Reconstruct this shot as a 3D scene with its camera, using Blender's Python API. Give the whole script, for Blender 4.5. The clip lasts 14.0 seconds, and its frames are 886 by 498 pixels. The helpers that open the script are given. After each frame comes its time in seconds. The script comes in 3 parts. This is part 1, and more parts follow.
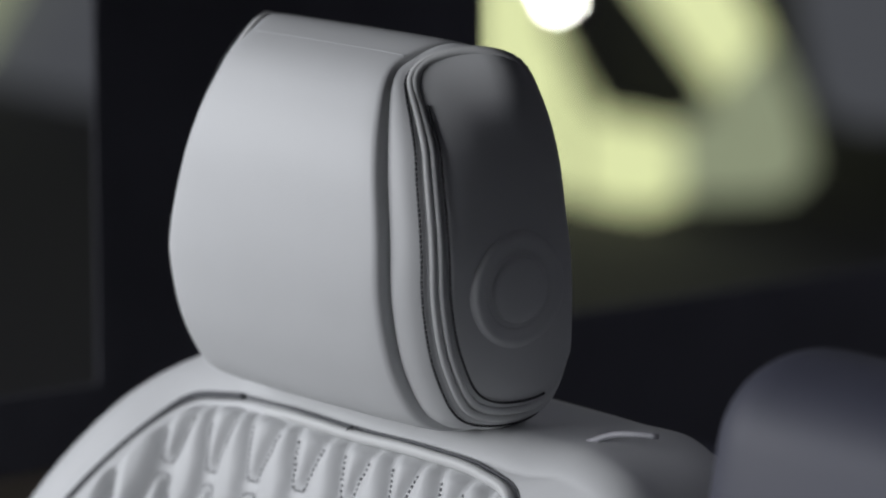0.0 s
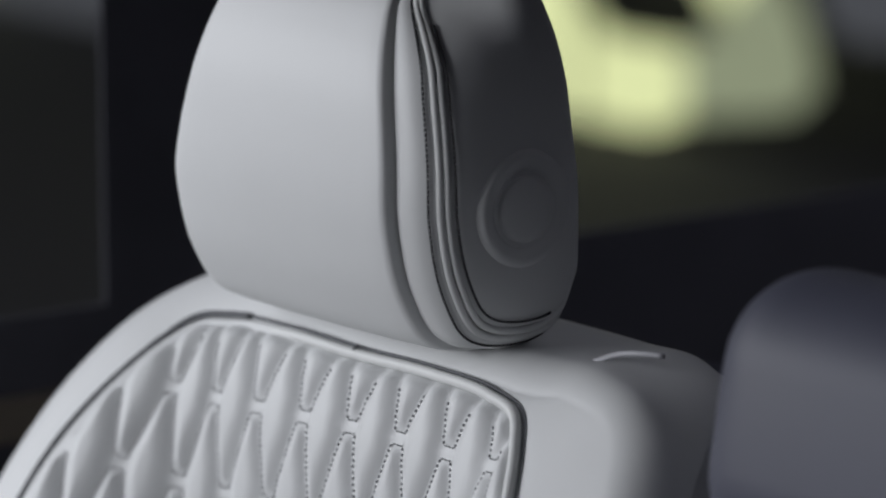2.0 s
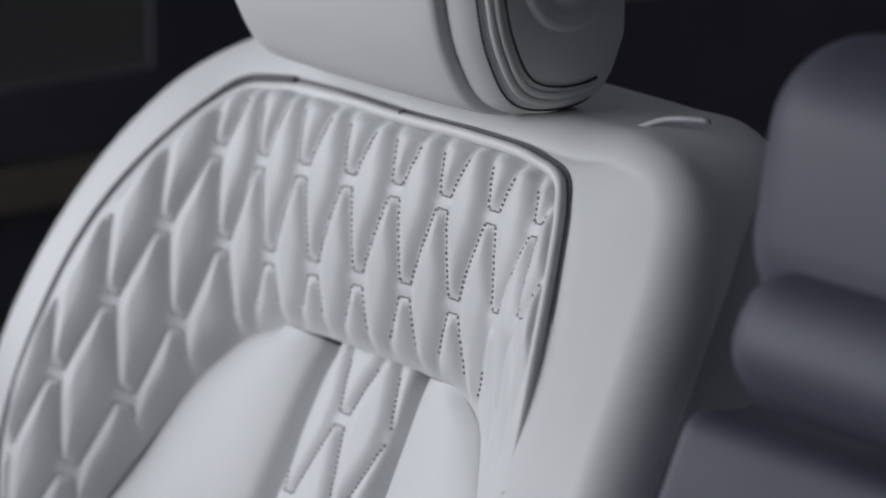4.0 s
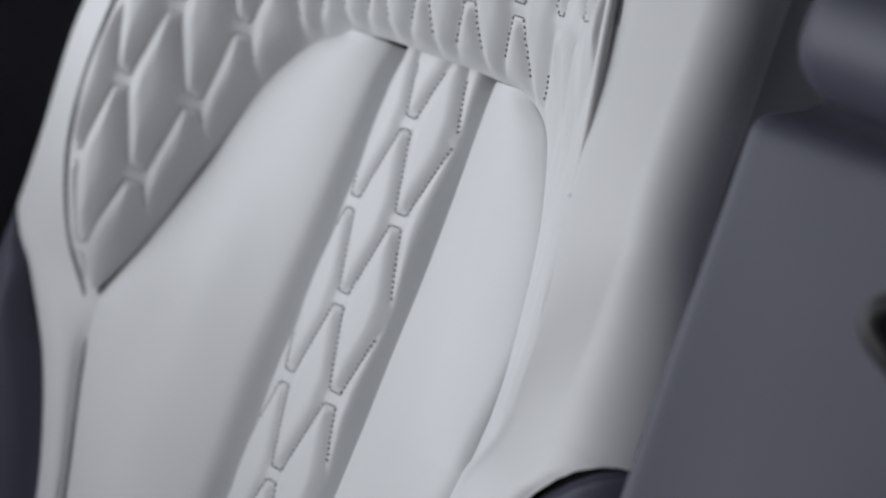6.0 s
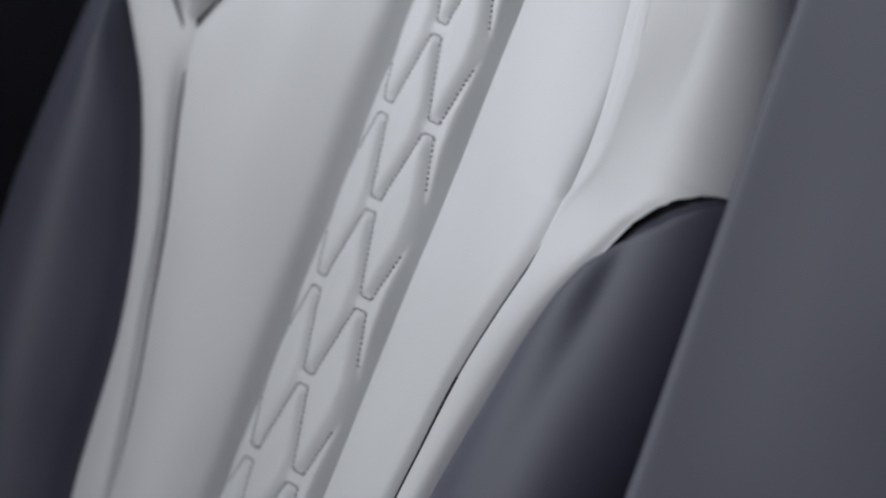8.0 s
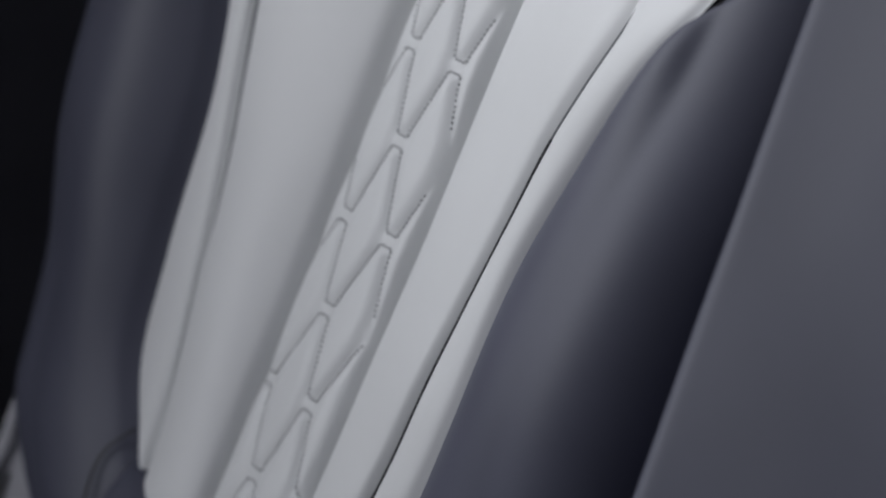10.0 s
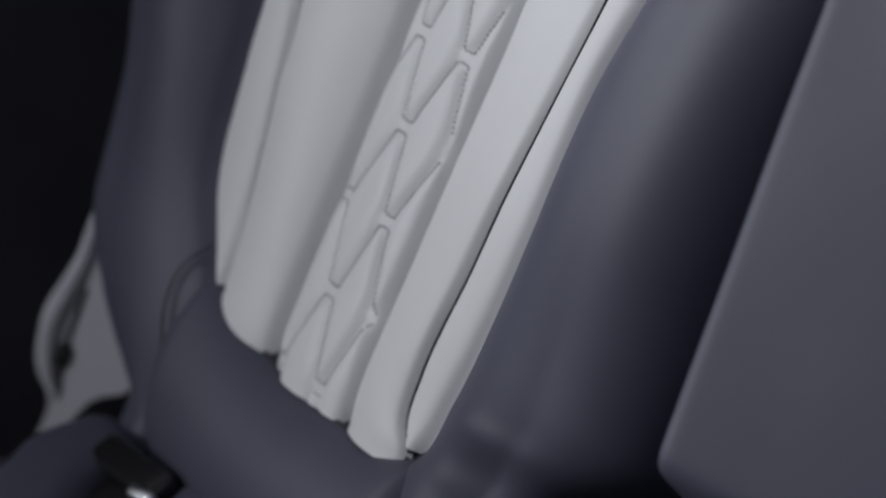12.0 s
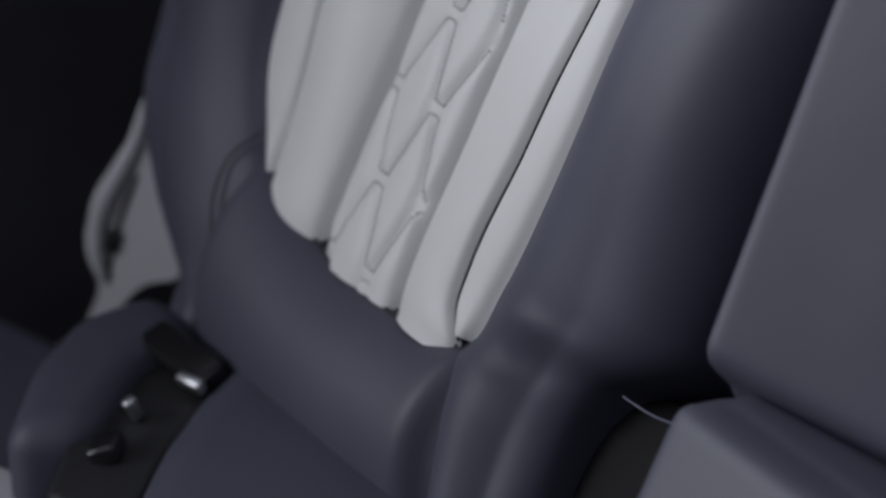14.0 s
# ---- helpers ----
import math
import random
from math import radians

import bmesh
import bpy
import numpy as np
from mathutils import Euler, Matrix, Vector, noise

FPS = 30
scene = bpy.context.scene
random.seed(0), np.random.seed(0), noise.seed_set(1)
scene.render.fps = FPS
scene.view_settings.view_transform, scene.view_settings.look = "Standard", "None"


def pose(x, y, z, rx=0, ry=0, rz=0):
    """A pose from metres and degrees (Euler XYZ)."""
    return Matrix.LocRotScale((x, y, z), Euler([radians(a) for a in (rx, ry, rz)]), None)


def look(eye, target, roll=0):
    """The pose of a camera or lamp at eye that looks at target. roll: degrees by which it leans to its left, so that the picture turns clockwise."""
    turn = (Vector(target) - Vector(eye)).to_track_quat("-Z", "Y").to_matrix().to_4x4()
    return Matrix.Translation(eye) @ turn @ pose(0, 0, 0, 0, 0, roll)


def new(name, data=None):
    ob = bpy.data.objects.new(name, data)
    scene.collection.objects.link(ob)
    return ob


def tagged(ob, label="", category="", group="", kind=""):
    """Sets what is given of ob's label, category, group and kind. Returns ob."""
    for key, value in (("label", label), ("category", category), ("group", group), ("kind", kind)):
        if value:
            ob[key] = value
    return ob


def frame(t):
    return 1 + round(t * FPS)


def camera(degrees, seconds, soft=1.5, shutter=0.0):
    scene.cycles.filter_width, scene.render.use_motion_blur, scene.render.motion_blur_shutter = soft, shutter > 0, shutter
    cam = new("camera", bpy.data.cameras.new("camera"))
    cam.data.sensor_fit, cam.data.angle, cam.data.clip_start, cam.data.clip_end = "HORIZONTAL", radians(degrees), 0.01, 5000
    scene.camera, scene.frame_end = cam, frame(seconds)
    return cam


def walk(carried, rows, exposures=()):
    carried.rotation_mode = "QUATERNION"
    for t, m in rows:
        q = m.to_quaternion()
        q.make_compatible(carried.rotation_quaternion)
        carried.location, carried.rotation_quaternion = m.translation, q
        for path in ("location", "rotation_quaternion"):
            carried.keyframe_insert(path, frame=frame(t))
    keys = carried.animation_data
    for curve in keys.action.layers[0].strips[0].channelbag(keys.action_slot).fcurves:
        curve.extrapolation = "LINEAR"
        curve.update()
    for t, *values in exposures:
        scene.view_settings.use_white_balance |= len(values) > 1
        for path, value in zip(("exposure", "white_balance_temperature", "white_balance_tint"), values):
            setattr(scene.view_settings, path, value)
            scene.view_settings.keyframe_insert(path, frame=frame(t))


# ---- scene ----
# The camera stands on a tripod beside the open door and tilts down along the rear seat.
cam = camera(12.0, 14.0, soft=2.1)
EYE = (1.5415, -1.1499, 1.4274)
PATH = [  # seconds, heading, tilt, lean in degrees
    (0.0, 52.000, -10.000, 0.000),
    (0.5, 52.007, -10.067, -0.005),
    (1.0, 52.028, -10.263, 0.084),
    (1.5, 52.045, -10.598, 0.053),
    (2.0, 52.088, -11.093, -0.022),
    (2.2, 52.133, -11.372, -0.044),
    (4.3, 52.838, -14.817, 0.003),
    (4.5, 52.925, -15.178, -0.105),
    (5.0, 53.231, -16.270, -0.219),
    (5.5, 53.461, -17.266, -0.373),
    (6.0, 53.676, -18.321, -0.499),
    (6.5, 54.067, -19.219, -0.731),
    (7.0, 54.512, -20.170, -0.896),
    (7.5, 54.869, -21.001, -1.100),
    (8.0, 55.167, -21.970, -1.324),
    (8.5, 55.425, -22.856, -1.533),
    (9.0, 55.741, -23.753, -1.594),
    (9.2, 55.924, -24.053, -1.648),
    (11.3, 57.525, -26.813, -1.643),
    (11.5, 57.619, -27.061, -1.784),
    (12.0, 57.906, -27.606, -1.881),
    (12.5, 58.185, -28.064, -1.883),
    (13.0, 58.476, -28.565, -1.974),
    (13.5, 58.646, -28.893, -2.126),
    (14.0, 58.731, -29.107, -2.004)
]
walk(cam, [(t, pose(*EYE, 90 + tilt, 0, heading) @ pose(0, 0, 0, 0, 0, lean)) for t, heading, tilt, lean in PATH], [(0.0, 0.02), (5.5, 0.05), (7.0, 0.08), (9.0, 0.20), (11.3, 0.36), (14.0, 0.42)])
cam.data.dof.use_dof = True
cam.data.dof.focus_distance = 1.90
cam.data.dof.aperture_fstop = 5.0

# ---- light ----
world = bpy.data.worlds.new("world")
scene.world = world
world.use_nodes = True
world.node_tree.nodes["Background"].inputs["Color"].default_value = (0.86, 0.87, 1.0, 1)
world.node_tree.nodes["Background"].inputs["Strength"].default_value = 0.40


def area_lamp(name, eye, target, sx, sy, watts, colour):
    data = bpy.data.lights.new(name, "AREA")
    data.shape, data.size, data.size_y, data.energy, data.color = "RECTANGLE", sx, sy, watts, colour
    ob = new(name, data)
    ob.matrix_world = look(eye, target)
    return ob


area_lamp("windscreen_light", (-0.95, -2.35, 1.42), (0, -0.15, 0.78), 1.5, 0.8, 32, (0.93, 0.945, 1.0))
area_lamp("side_window_light", (-1.2, -0.9, 1.40), (0, -0.3, 0.6), 0.9, 0.5, 9, (0.925, 0.95, 1.0))


# ---- materials ----
def material(name, colour, rough, bump=0.0, scale=200.0, spread=0.12, metal=0.0, coat=0.0, blotch=9.0, sheen=0.0):
    """A surface with fine grain and slow blotches of tone, both in real size."""
    m = bpy.data.materials.new(name)
    m.use_nodes = True
    n, l = m.node_tree.nodes, m.node_tree.links
    b = n["Principled BSDF"]
    b.inputs["Metallic"].default_value = metal
    b.inputs["Coat Weight"].default_value = coat
    b.inputs["Sheen Weight"].default_value = sheen
    geo = n.new("ShaderNodeTexCoord")
    slow = n.new("ShaderNodeTexNoise")
    slow.inputs["Scale"].default_value, slow.inputs["Detail"].default_value = blotch, 5
    l.new(geo.outputs["Object"], slow.inputs["Vector"])
    ramp = n.new("ShaderNodeMapRange")
    ramp.inputs["From Min"].default_value, ramp.inputs["From Max"].default_value = 0.3, 0.7
    ramp.inputs["To Min"].default_value, ramp.inputs["To Max"].default_value = 1 - spread, 1 + spread * 0.5
    l.new(slow.outputs["Fac"], ramp.inputs["Value"])
    mix = n.new("ShaderNodeMix")
    mix.data_type, mix.blend_type = "RGBA", "MULTIPLY"
    mix.inputs["Factor"].default_value = 1
    mix.inputs["A"].default_value = (*colour, 1)
    l.new(ramp.outputs["Result"], mix.inputs["B"])
    l.new(mix.outputs["Result"], b.inputs["Base Color"])
    rr = n.new("ShaderNodeMapRange")
    rr.inputs["To Min"].default_value, rr.inputs["To Max"].default_value = rough - 0.06, rough + 0.06
    l.new(slow.outputs["Fac"], rr.inputs["Value"])
    l.new(rr.outputs["Result"], b.inputs["Roughness"])
    if bump:
        cells = n.new("ShaderNodeTexVoronoi")
        cells.inputs["Scale"].default_value = scale
        fine = n.new("ShaderNodeTexNoise")
        fine.inputs["Scale"].default_value, fine.inputs["Detail"].default_value = scale * 0.12, 4
        l.new(geo.outputs["Object"], cells.inputs["Vector"])
        l.new(geo.outputs["Object"], fine.inputs["Vector"])
        add = n.new("ShaderNodeMath")
        add.operation = "ADD"
        l.new(cells.outputs["Distance"], add.inputs[0])
        l.new(fine.outputs["Fac"], add.inputs[1])
        bp = n.new("ShaderNodeBump")
        bp.inputs["Strength"].default_value, bp.inputs["Distance"].default_value = bump, 0.001
        l.new(add.outputs["Value"], bp.inputs["Height"])
        l.new(bp.outputs["Normal"], b.inputs["Normal"])
    return m


def glow(name, colour, strength):
    m = bpy.data.materials.new(name)
    m.use_nodes = True
    n, l = m.node_tree.nodes, m.node_tree.links
    b = n["Principled BSDF"]
    b.inputs["Base Color"].default_value = (0.02, 0.02, 0.02, 1)
    b.inputs["Emission Color"].default_value = (*colour, 1)
    b.inputs["Emission Strength"].default_value = strength
    return m


WHITE = material("white_leather", (0.66, 0.67, 0.67), 0.5, 0.035, 900, 0.05, blotch=7)
NAVY = material("navy_leather", (0.064, 0.067, 0.096), 0.57, 0.06, 1100, 0.15, blotch=8)
PIPING = material("white_piping", (0.70, 0.71, 0.70), 0.45, 0.1, 900, 0.04)
THREAD = material("grey_thread", (0.25, 0.255, 0.265), 0.7, 0, 1, 0.15)
DARK_THREAD = material("dark_thread", (0.03, 0.03, 0.034), 0.7, 0, 1, 0.15)
SEAM = material("dark_seam", (0.13, 0.135, 0.145), 0.75, 0, 1, 0.1)
BLACK = material("black_plastic", (0.016, 0.016, 0.018), 0.5, 0.2, 500, 0.2)
# near-black, so that the block between the seats reads as unlit gap
GAP_DARK = material("gap_dark", (0.007, 0.007, 0.008), 0.95, 0.1, 500, 0.2)
GLOSS = material("gloss_black_plastic", (0.012, 0.012, 0.013), 0.22, 0, 1, 0.1, coat=0.4)
TRIM = material("pale_trim_plastic", (0.50, 0.50, 0.53), 0.5, 0.1, 500, 0.06)
METAL = material("brushed_metal", (0.62, 0.63, 0.65), 0.3, 0, 1, 0.1, metal=1.0)
CARPET = material("black_carpet", (0.012, 0.012, 0.014), 0.95, 0.6, 300, 0.3)
LINING = material("dark_lining", (0.11, 0.107, 0.12), 0.85, 0.3, 400, 0.2)
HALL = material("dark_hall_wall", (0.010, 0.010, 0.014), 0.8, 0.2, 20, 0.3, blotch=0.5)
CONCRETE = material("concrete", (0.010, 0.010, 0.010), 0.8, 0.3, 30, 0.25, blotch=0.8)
PILLAR = material("black_pillar_cover", (0.075, 0.075, 0.09), 0.85, 0.3, 400, 0.2)
TRIM_BROWN = material("brown_trim", (0.20, 0.17, 0.13), 0.35, 0.1, 400, 0.2)
# the next four glow in place of light falling on the far background
LIT = glow("bright_backdrop_glow", (0.80, 0.86, 0.45), 0.9)
LIT_SOFT = glow("half_backdrop_glow", (0.58, 0.65, 0.42), 0.42)
LIT_FAINT = glow("faint_backdrop_glow", (0.55, 0.58, 0.66), 0.11)
LIT_DIM = glow("dim_backdrop_glow", (0.50, 0.60, 0.50), 0.24)
LAMP = glow("lamp", (1.0, 1.0, 0.95), 40)


# ---- building helpers ----
def thing(name, m, label, category, group="", kind=""):
    ob = new(name)
    ob.empty_display_size = 0.1
    ob.matrix_world = m
    return tagged(ob, label, category, group, kind)


def mesh_part(name, verts, faces, mat, parent, label="", smooth=True, kind=""):
    data = bpy.data.meshes.new(name)
    data.from_pydata([tuple(v) for v in verts], [], faces)
    data.update()
    if smooth:
        data.shade_smooth()
    data.materials.append(mat)
    ob = new(name, data)
    ob.parent = parent
    return tagged(ob, label, kind=kind)


def part(name, bm, mat, parent, label="", smooth=True):
    data = bpy.data.meshes.new(name)
    bm.to_mesh(data)
    bm.free()
    if smooth:
        data.shade_smooth()
    data.materials.append(mat)
    ob = new(name, data)
    ob.parent = parent
    return tagged(ob, label)


def spline(points, n):
    """n points at even parameter along a smooth curve through the given points (Catmull-Rom by chord length)."""
    p = np.array(points, float)
    d = np.r_[0, np.cumsum(np.sqrt(np.linalg.norm(np.diff(p, axis=0), axis=1)) ** 2)]
    x = np.linspace(0, d[-1], n) if np.isscalar(n) else np.asarray(n) * d[-1]
    m = np.empty_like(p)
    h = np.diff(d)[:, None]
    s = np.diff(p, axis=0) / h
    m[1:-1] = (s[:-1] * h[1:] + s[1:] * h[:-1]) / (h[1:] + h[:-1])
    m[0], m[-1] = s[0], s[-1]
    k = np.clip(np.searchsorted(d, x, "right") - 1, 0, len(p) - 2)
    t = ((x - d[k]) / h[k, 0])[:, None]
    hk = h[k]
    return ((2 * t**3 - 3 * t**2 + 1) * p[k] + (t**3 - 2 * t**2 + t) * hk * m[k] + (3 * t**2 - 2 * t**3) * p[k + 1] + (t**3 - t**2) * hk * m[k + 1])


def along(points, v):
    """The curve's (u, w) at the heights v; the curve falls steadily in its second coordinate."""
    c = spline(points, 400)
    o = np.argsort(c[:, 1])
    return np.interp(v, c[o, 1], c[o, 0]), np.interp(v, c[o, 1], c[o, 2])


def sheet(grid, flip=False):
    """Vertices and faces of a grid of points [rows][columns]."""
    g = np.asarray(grid, float)
    r, c = g.shape[:2]
    faces = []
    for i in range(r - 1):
        for j in range(c - 1):
            q = (i * c + j, i * c + j + 1, (i + 1) * c + j + 1, (i + 1) * c + j)
            faces.append(q[::-1] if flip else q)
    return g.reshape(-1, 3), faces


def tube(points, r, seg=8):
    """Vertices and faces of a round cord along points."""
    p = np.asarray(points, float)
    t = np.gradient(p, axis=0)
    t /= np.linalg.norm(t, axis=1)[:, None]
    ref = np.array([0.3, -0.8, 0.52])
    a = np.cross(t, ref)
    a /= np.linalg.norm(a, axis=1)[:, None]
    b = np.cross(t, a)
    n = len(p)
    verts, faces = [], []
    for i in range(n):
        for k in range(seg):
            w = 2 * math.pi * k / seg
            verts.append(p[i] + r * (math.cos(w) * a[i] + math.sin(w) * b[i]))
    for i in range(n - 1):
        for k in range(seg):
            k2 = (k + 1) % seg
            faces.append((i * seg + k, i * seg + k2, (i + 1) * seg + k2, (i + 1) * seg + k))
    faces.append(tuple(range(seg))[::-1])
    faces.append(tuple((n - 1) * seg + k for k in range(seg)))
    return verts, faces


def rounded_box(size, r, cuts=1, seg=4):
    bm = bmesh.new()
    bmesh.ops.create_cube(bm, size=1)
    bmesh.ops.scale(bm, vec=size, verts=bm.verts)
    bmesh.ops.bevel(bm, geom=bm.edges[:], offset=r, segments=seg, profile=0.5, affect="EDGES")
    return bm


def edge_dip(t, depth, width):
    """How far a panel is drawn in towards its two sewn edges; t runs from 0 to 1 across it, width is a share of it."""
    d = np.minimum(t, 1 - t) / width
    return -depth * np.exp(-d * d)


# ---- the rear seat: its backrest lies in a leaning plane; u across, v up along it, w out of it, in parts of 0.73 m ----
UNIT = 0.73
LEAN = radians(28)
TOP = np.array([0, 0, 1.0])
AX_V = np.array([0, math.sin(LEAN), math.cos(LEAN)])
AX_W = np.array([0, -math.cos(LEAN), math.sin(LEAN)])


def seat(uvw):
    g = np.asarray(uvw, float) * UNIT
    return TOP + g[..., :1] * np.array([1.0, 0, 0]) + g[..., 1:2] * AX_V + g[..., 2:3] * AX_W


INNER = [(0, -0.146, -0.042), (0.06, -0.1465, -0.044), (0.10, -0.151, -0.046), (0.128, -0.166, -0.046), (0.15, -0.195, -0.042), (0.18, -0.268, -0.037), (0.2, -0.335, -0.028), (0.2115, -0.379, -0.0164)]
OUTER = [(0, 0, 0), (0.08, 0.001, 0.001), (0.14, -0.002, 0.002), (0.172, -0.010, 0.004), (0.19, -0.03, 0.009), (0.206, -0.055, 0.015), (0.236, -0.12, 0.025), (0.2525, -0.2, 0.025), (0.255, -0.3, 0.01), (0.24, -0.345, -0.004), (0.2115, -0.379, -0.0164)]
SEAMLINE = [(0.2115, -0.379, -0.0164), (0.1995, -0.419, -0.017), (0.184, -0.461, -0.0185), (0.1705, -0.50, -0.021), (0.156, -0.56, -0.026), (0.1415, -0.625, -0.031), (0.130, -0.68, -0.035), (0.120, -0.7276, -0.041), (0.106, -0.809, -0.047), (0.1065, -0.840, -0.050), (0.118, -0.859, -0.052)]
TWOTONE = [(0.348, -0.333, -0.05), (0.328, -0.3385, -0.02), (0.310, -0.350, -0.005), (0.286, -0.371, -0.006), (0.264, -0.398, -0.009), (0.232, -0.445, -0.0156), (0.205, -0.507, -0.0244), (0.186, -0.568, -0.0276), (0.1695, -0.69, -0.035), (0.161, -0.735, -0.040), (0.144, -0.808, -0.0485), (0.130, -0.853, -0.0515), (0.1225, -0.861, -0.052)]
# on the door's side the border runs a little wider towards the foot
SEAM_DOOR = SEAMLINE[:5] + [(0.146, -0.60, -0.029), (0.129, -0.70, -0.036), (0.121, -0.79, -0.045), (0.123, -0.856, -0.052)]
TWOTONE_DOOR = [p for p in TWOTONE if p[1] > -0.6] + [(0.176, -0.70, -0.035), (0.166, -0.785, -0.043), (0.144, -0.828, -0.050), (0.1245, -0.858, -0.052)]
INNER_SIDE = [(0, 0.006, -0.003), (0.15, 0.005, -0.002), (0.2, 0.003, 0.001), (0.235, -0.012, 0.007), (0.254, -0.05, 0.014), (0.266, -0.11, 0.020), (0.275, -0.2, 0.020), (0.286, -0.28, 0.006), (0.292, -0.335, 0.0)]
DOOR_SIDE = [(0, 0.006, -0.003), (0.13, 0.003, -0.002), (0.185, -0.012, 0.002), (0.220, -0.04, 0.010), (0.250, -0.09, 0.018), (0.268, -0.15, 0.022), (0.278, -0.22, 0.020), (0.288, -0.28, 0.007), (0.292, -0.335, 0.0)]
CREST_MID = [(0.292, -0.32, 0.0), (0.290, -0.42, 0.002), (0.280, -0.52, 0.012), (0.265, -0.65, 0.008), (0.252, -0.75, -0.018), (0.240, -0.80, -0.03), (0.216, -0.835, -0.044), (0.202, -0.87, -0.051), (0.196, -0.96, -0.06)]
CREST_DOOR = [(0.292, -0.32, 0.0), (0.291, -0.42, 0.003), (0.281, -0.52, 0.013), (0.268, -0.65, 0.008), (0.260, -0.75, -0.018), (0.266, -0.80, -0.03), (0.262, -0.85, -0.036), (0.236, -0.90, -0.05), (0.190, -0.96, -0.075)]
STRIP_U, STRIP_W = 0.05, -0.058
BOTTOM_V = -0.872


def strip_half(v, side):
    """Half the middle strip's width; towards the foot it widens on the door's side and narrows on the other."""
    return STRIP_U + (0.005 if side < 0 else -0.007) * np.clip((-0.60 - v) / 0.22, 0, 1)


def mirrored(curve):
    c = np.array(curve, float)
    left = c[::-1].copy()
    left[:, 0] *= -1
    return np.vstack([left[:-1], c])


HALF_FLAT = 0.0054
# stitched net: first node u, period in u, first row v, period in v
QUILT = (0.0688, 0.0497, -0.0435, 0.117)
STRIPNET = (0.0, 0.0515, -0.3745, 0.1215)
FLAT_V = 0.07


def quilt_bend(u, v, back=False):
    """The quilt's net draws closer and sags towards the door; back: from the net to the seat."""
    k = 0.0497 / 0.041
    if back:
        u = np.where(u > -0.106, u, -0.106 + (u + 0.106) / k)
        return u, v - 0.055 * np.clip(0.05 - u, 0, 1)
    return np.where(u > -0.106, u, -0.106 + (u + 0.106) * k), v + 0.055 * np.clip(0.05 - u, 0, 1)


def strip_bend(u, v, back=False):
    """The strip's net wanders a little from side to side."""
    shift = np.interp(v, [-0.864, -0.739, -0.616, -0.375, -0.255], [0.011, 0.0135, 0.0255, 0.0245, 0.020])
    return (u + shift, v) if back else (u - shift, v)


def net_height(u, v, net, sigma, bend):
    """Puff of the leather between zigzag stitch lines: 0 on the lines, 1 between them."""
    u0, du, v0, dv = net
    u, v = bend(*np.broadcast_arrays(u, v))
    q = (v0 - v) / (dv / 2)
    k = np.floor(q)
    y = q - k
    p = (u - u0) / du - 0.5 * np.mod(k, 2)
    x = np.abs(p - np.round(p)) * du
    half, span = du / 2, dv / 2
    run = HALF_FLAT + (half - 2 * HALF_FLAT) * np.clip((y - FLAT_V) / (1 - 2 * FLAT_V), 0, 1)
    slope = (half - 2 * HALF_FLAT) / (span * (1 - 2 * FLAT_V))
    past = np.maximum(0, np.maximum(FLAT_V - y, y - 1 + FLAT_V)) * span
    d = np.hypot(np.abs(x - run) / math.sqrt(1 + slope * slope), past)
    for off, edge in ((x - HALF_FLAT, y), (half - HALF_FLAT - x, 1 - y)):
        side_way = np.maximum(0, off)
        d = np.minimum(d, np.hypot(side_way, (edge - FLAT_V) * span))
        d = np.minimum(d, np.hypot(side_way, (edge + FLAT_V) * span))
        d = d * (1 - 0.9 * np.exp(-(np.maximum(off + HALF_FLAT, 0) / 0.0125) ** 2 - (edge * span / 0.0075) ** 2))
    e = 1 - np.clip(d / sigma, 0, 1)
    return 1 - e * e


def net_stitches(net, bend, u_lo, u_hi, v_lo, v_hi, step):
    """Places and directions (u, v, du, dv) of single stitches along the zigzag lines."""
    u0, du, v0, dv = net
    out = []
    rows = range(int((v0 - v_hi) / (dv / 2)) - 3, int((v0 - v_lo) / (dv / 2)) + 2)
    for k in rows:
        v_a, v_b = v0 - (k + FLAT_V) * dv / 2, v0 - (k + 1 - FLAT_V) * dv / 2
        first = u0 + 0.5 * du * (k % 2)
        n_lo, n_hi = int((u_lo - first) / du) - 4, int((u_hi - first) / du) + 2
        line = []
        for i in range(n_lo, n_hi):
            c = first + i * du
            line += [(c - HALF_FLAT, v_a), (c + HALF_FLAT, v_a), (c + du / 2 - HALF_FLAT, v_b), (c + du / 2 + HALF_FLAT, v_b)]
        line = [tuple(float(c) for c in bend(np.float64(x), np.float64(y), True)) for x, y in line]
        for (xa, ya), (xb, yb) in zip(line, line[1:]):
            long = math.hypot(xb - xa, yb - ya)
            m = max(2, round(long / step))
            for j in range(m):
                f = (j + 0.5) / m
                out.append((xa + (xb - xa) * f, ya + (yb - ya) * f, (xb - xa) / long, (yb - ya) / long))
    return [o for o in out if u_lo < o[0] < u_hi and v_lo < o[1] < v_hi]


